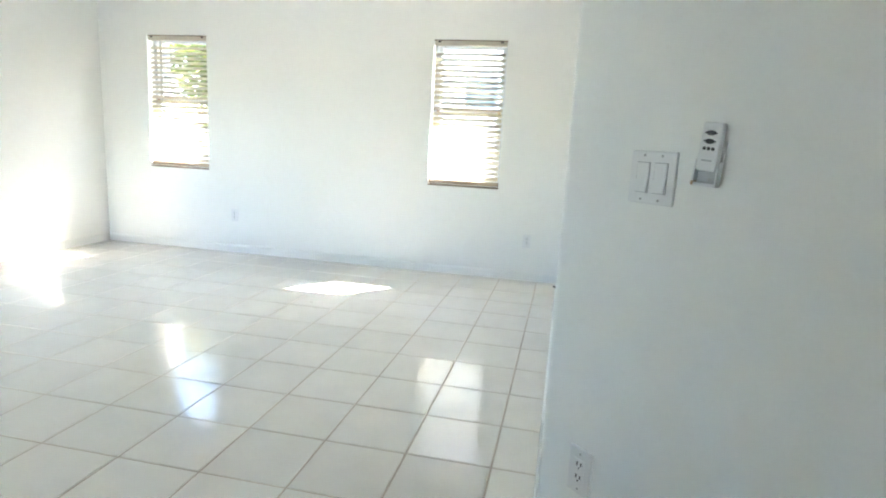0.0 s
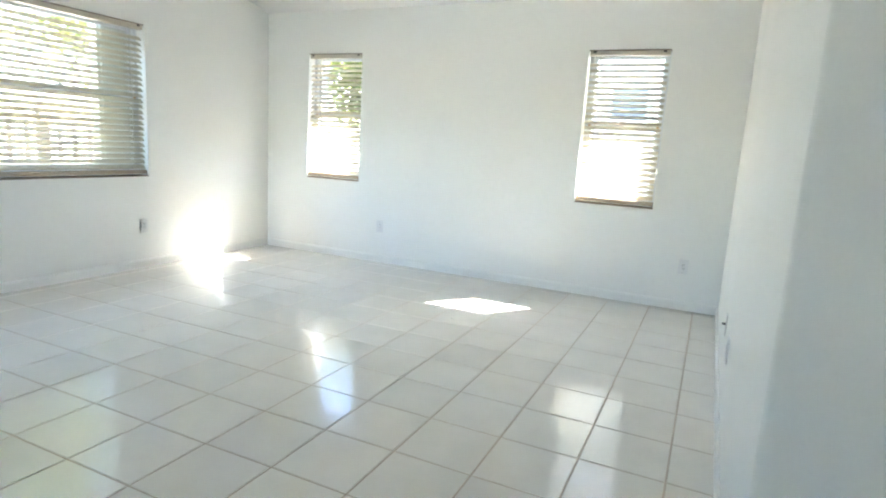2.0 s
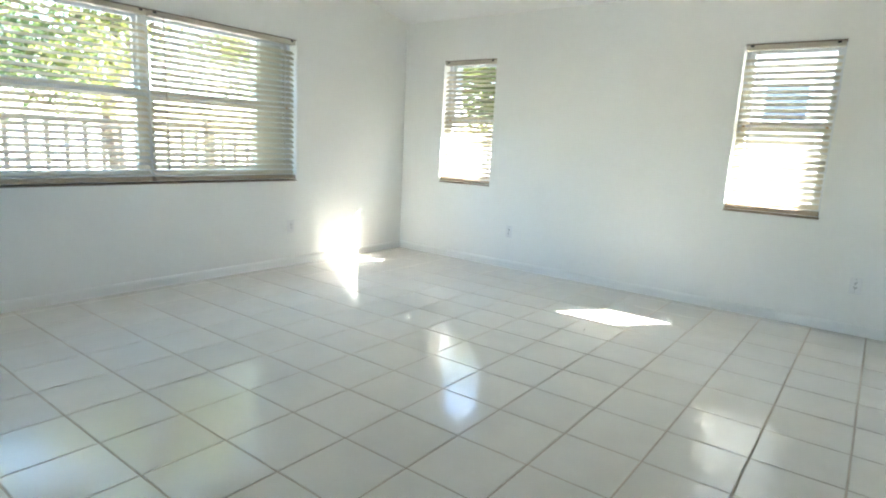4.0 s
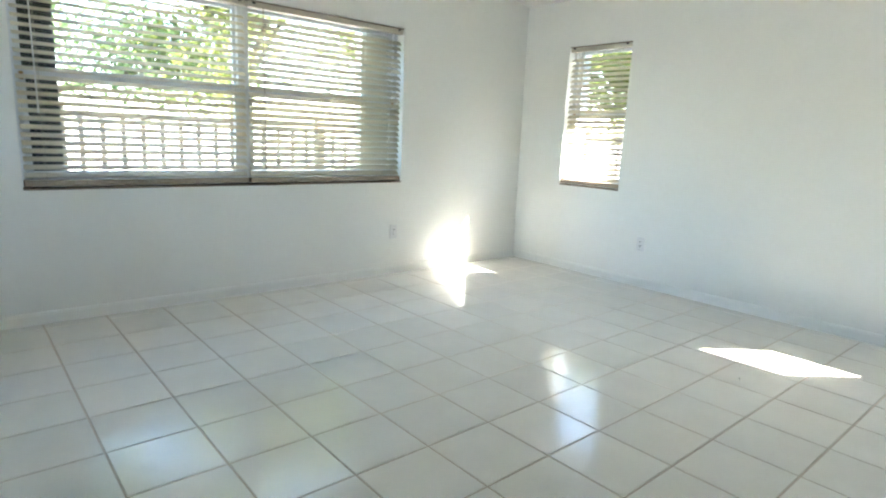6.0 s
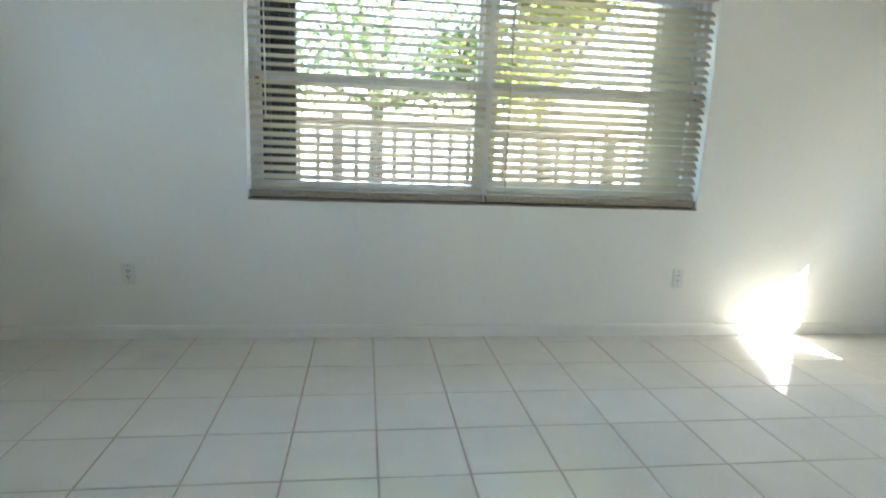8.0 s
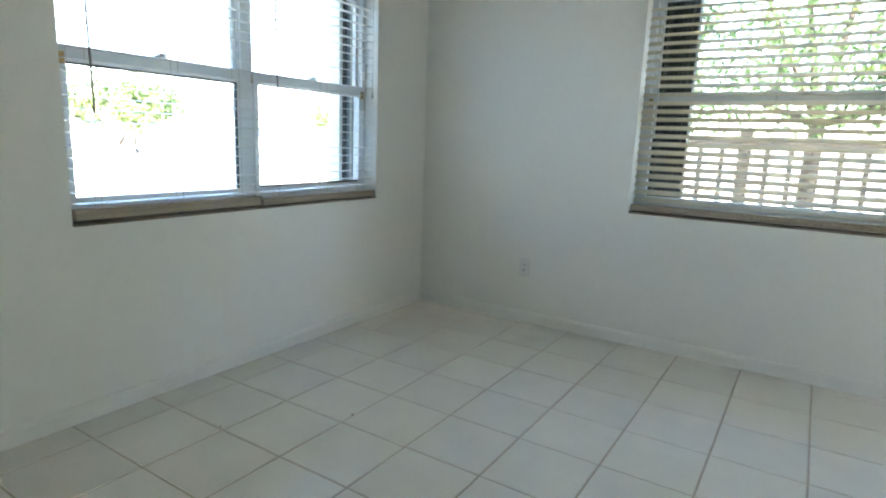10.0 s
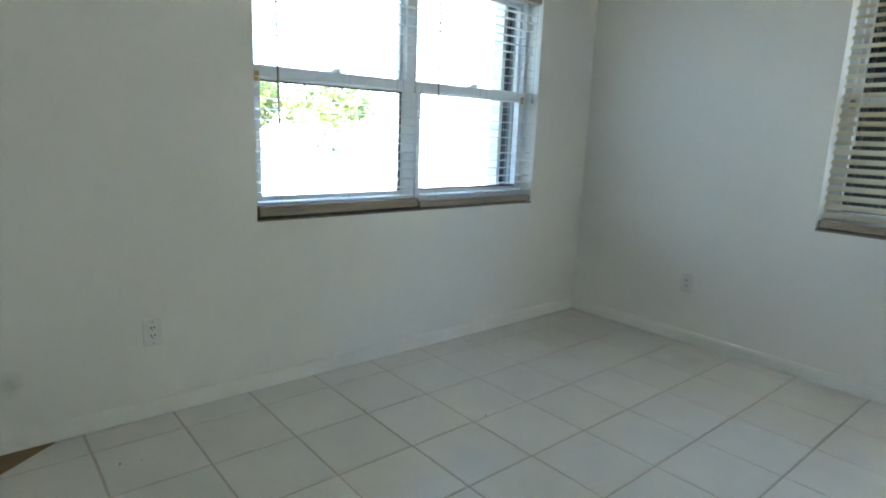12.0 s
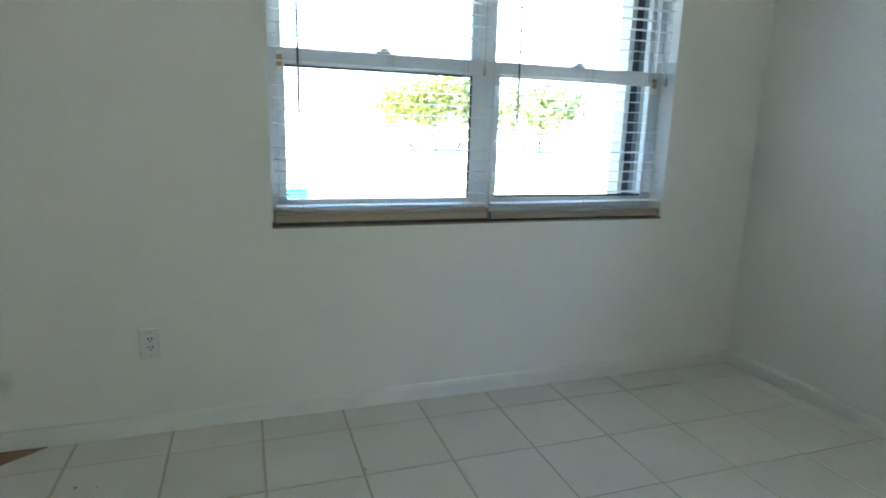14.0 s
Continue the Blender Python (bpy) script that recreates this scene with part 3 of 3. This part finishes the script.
def tree(x, y, height, spread, leaves, seed, material, label, thin_low=0.0):
    rng = random.Random(seed)
    t = thing("tree", pose(x, y, GZ), label, "tree", "trees outside")
    bm = bmesh.new()
    fork = Vector((rng.uniform(-0.2, 0.2), rng.uniform(-0.2, 0.2), 1.7))
    rod(bm, (0, 0, 0), fork, 0.14, 0.10, 9)
    ends = []
    for k in range(7):
        a = k * math.tau / 7 + rng.uniform(-0.3, 0.3)
        e = fork + Vector((math.cos(a) * spread * rng.uniform(0.4, 0.8), math.sin(a) * spread * rng.uniform(0.4, 0.8), height * rng.uniform(0.02, 0.5)))
        rod(bm, fork, e, 0.06, 0.02, 6)
        ends.append(e)
        for _ in range(3):
            e2 = e + Vector((rng.uniform(-1, 1), rng.uniform(-1, 1), rng.uniform(-0.4, 0.8))) * spread * 0.35
            rod(bm, fork.lerp(e, rng.uniform(0.5, 1.0)), e2, 0.02, 0.006, 5)
            ends.append(e2)
    part("trunk", bm, BARK, t)
    verts, faces = [], []
    for _ in range(leaves):
        c = rng.choice(ends) + Vector((rng.gauss(0, 1), rng.gauss(0, 1), rng.gauss(0, 0.8))) * spread * 0.2
        if c.z < 1.36 or (c.z < 3.3 and rng.random() < thin_low):
            continue
        q = Euler((rng.uniform(-0.9, 0.9), rng.uniform(-0.9, 0.9), rng.uniform(0, 6.28))).to_matrix()
        s = rng.uniform(0.036, 0.08)
        base = len(verts)
        for p in ((-1, 0, 0), (0, -0.42, 0.12), (1, 0, -0.1), (0, 0.42, 0.12)):
            verts.append(tuple(c + q @ (Vector(p) * s)))
        faces += [(base, base + 1, base + 2), (base, base + 2, base + 3)]
    me = bpy.data.meshes.new("crown")
    me.from_pydata(verts, [], faces)
    me.materials.append(material)
    c = new("crown", me)
    c.parent = t
    return t


# Crowns carried high and dense out of view, to screen sky from the floor.
tree(-10.6, 1.8, 8.0, 2.2, 30000, 3, LEAF, "leafy green tree behind the fence", 0.6)
tree(-9.8, 4.4, 7.6, 1.9, 28000, 4, LEAF_B, "yellow-green leafy tree behind the fence", 0.5)
tree(-12.0, -1.9, 8.0, 2.3, 28000, 5, LEAF, "leafy green tree behind the fence", 0.5)
tree(-12.0, 9.4, 5.6, 2.6, 16000, 6, LEAF_B, "yellow-green leafy tree behind the fence")
tree(-5.4, 9.6, 2.8, 1.5, 12000, 7, LEAF_B, "yellow-green leafy tree beside the neighbouring house")


def shrub(x, y, size, seed, material, label):
    rng = random.Random(seed)
    t = thing("shrub", pose(x, y, GZ), label, "shrub", "shrubs outside")
    bm = bmesh.new()
    verts, faces = [], []
    for k in range(9):
        a = rng.uniform(0, 6.28)
        e = Vector((math.cos(a) * size * 0.5, math.sin(a) * size * 0.5, size * rng.uniform(0.62, 1.1)))
        rod(bm, (0, 0, 0), e, 0.03, 0.01, 5)
        for _ in range(90):
            c = e * rng.uniform(0.82, 1.12) + Vector((rng.gauss(0, 1), rng.gauss(0, 1), rng.gauss(0, 1))) * size * 0.14
            q = Euler((rng.uniform(-1, 1), rng.uniform(-1, 1), rng.uniform(0, 6.28))).to_matrix()
            base = len(verts)
            for p in ((-1, 0, 0), (0, -0.3, 0.1), (1, 0, -0.2), (0, 0.3, 0.1)):
                verts.append(tuple(c + q @ (Vector(p) * size * 0.09)))
            faces.append((base, base + 1, base + 2, base + 3))
    part("stems", bm, BARK, t)
    me = bpy.data.meshes.new("foliage")
    me.from_pydata(verts, [], faces)
    me.materials.append(material)
    new("foliage", me).parent = t
    return t


for k, (x, size, material) in enumerate(((-32.5, 2.8, LEAF_FAR), (-19.0, 3.3, LEAF), (-17.6, 3.1, LEAF_FAR), (-13.8, 3.2, LEAF), (-12.4, 3.3, LEAF_FAR), (-11.0, 3.0, LEAF_B))):
    shrub(x, -30.0 + (k % 3) * 0.4, size, 20 + k, material, "tall green shrub across the bright yard")






def house(m, width, depth, height, wins, label, stucco=None):
    h = thing("house", m, label, "house", "neighbouring houses")
    part("wall", boxes((0, width, 0, depth, 0, height)), stucco or STUCCO, h)
    bm = bmesh.new()
    prism(bm, [(-0.5, height), (depth + 0.5, height), (depth / 2, height + depth * 0.2)], 0, -0.5, width + 0.5)
    part("roof", bm, ROOFM, h)
    for a, b, z0, z1 in wins:
        w = part("window", boxes((a, b, -0.03, 0.02, z0, z1)), DARKGLASS, h)
        part("frame", boxes((a - 0.06, a, -0.05, 0.03, z0 - 0.06, z1 + 0.06), (b, b + 0.06, -0.05, 0.03, z0 - 0.06, z1 + 0.06),
                            (a, b, -0.05, 0.03, z0 - 0.06, z0), (a, b, -0.05, 0.03, z1, z1 + 0.06)), ALU, w)
    return h


house(pose(-6.4, 11.0, GZ), 12.0, 7.0, 5.0, [(4.42, 5.02, 1.96, 2.54), (8.0, 9.2, 1.2, 2.4)], "tan stucco house next door with a small high window", TANWALL)
for k, x in enumerate((-72, -54, -36, -18)):
    house(pose(x + 12, -49, GZ, 0, 0, 180), 12, 8, 3.4, [(1.2, 2.8, 0.9, 2.1), (4.6, 5.6, 0.1, 2.2), (7.5, 9.5, 0.9, 2.1)], "pale stucco house across the street")

o = thing("recycling_bin", pose(-2.49, -4.3, GZ), "teal plastic bin with a white lid and yellow grip", "bin")
bm = bmesh.new()
prism(bm, [(-0.23, 0), (0.23, 0), (0.26, 0.70), (-0.26, 0.70)], 1, -0.28, 0.28)
part("body", bm, TEAL, o)
lid = part("lid", boxes((-0.27, 0.27, -0.30, 0.30, 0.702, 0.745), bevel=0.012), PLASTIC, o, "white lid")
part("grip", boxes((-0.19, -0.05, -0.10, 0.10, 0.746, 0.81), bevel=0.01), YELLOW, lid, "yellow grip")


# ---- floor tiles ----
PITCH, GAP = 0.335, 0.0065


def tile_mesh(w, d):
    bm = bmesh.new()
    v = box(bm, -w / 2, w / 2, -d / 2, d / 2, -0.008, 0.0)
    top = [e for e in bm.edges if all(abs(p.co.z) < 1e-6 for p in e.verts)]
    bmesh.ops.bevel(bm, geom=top, offset=0.0022, segments=1, affect="EDGES")
    return mesh_of(bm, "tile", TILE)


full = tile_mesh(PITCH - GAP, PITCH - GAP)
rng = random.Random(8)
for i in range(-14, 3):
    for j in range(-2, 16):
        x0, x1 = max((i - 0.55) * PITCH + GAP / 2, XW), min((i + 0.45) * PITCH - GAP / 2, XH)
        y0, y1 = max((j + 0.05) * PITCH + GAP / 2, YS), min((j + 1.05) * PITCH - GAP / 2, YN)
        if x1 - x0 < 0.02 or y1 - y0 < 0.02 or (x0 > 0 and x0 + y0 > CORNER + XE):
            continue
        whole = x1 - x0 > PITCH - GAP - 0.001 and y1 - y0 > PITCH - GAP - 0.001
        o = new("tile", full if whole else tile_mesh(x1 - x0, y1 - y0))
        o.parent = floor
        o.matrix_local = pose((x0 + x1) / 2, (y0 + y1) / 2, rng.uniform(-0.0004, 0.0), rng.uniform(-0.05, 0.05), rng.uniform(-0.05, 0.05), 0)
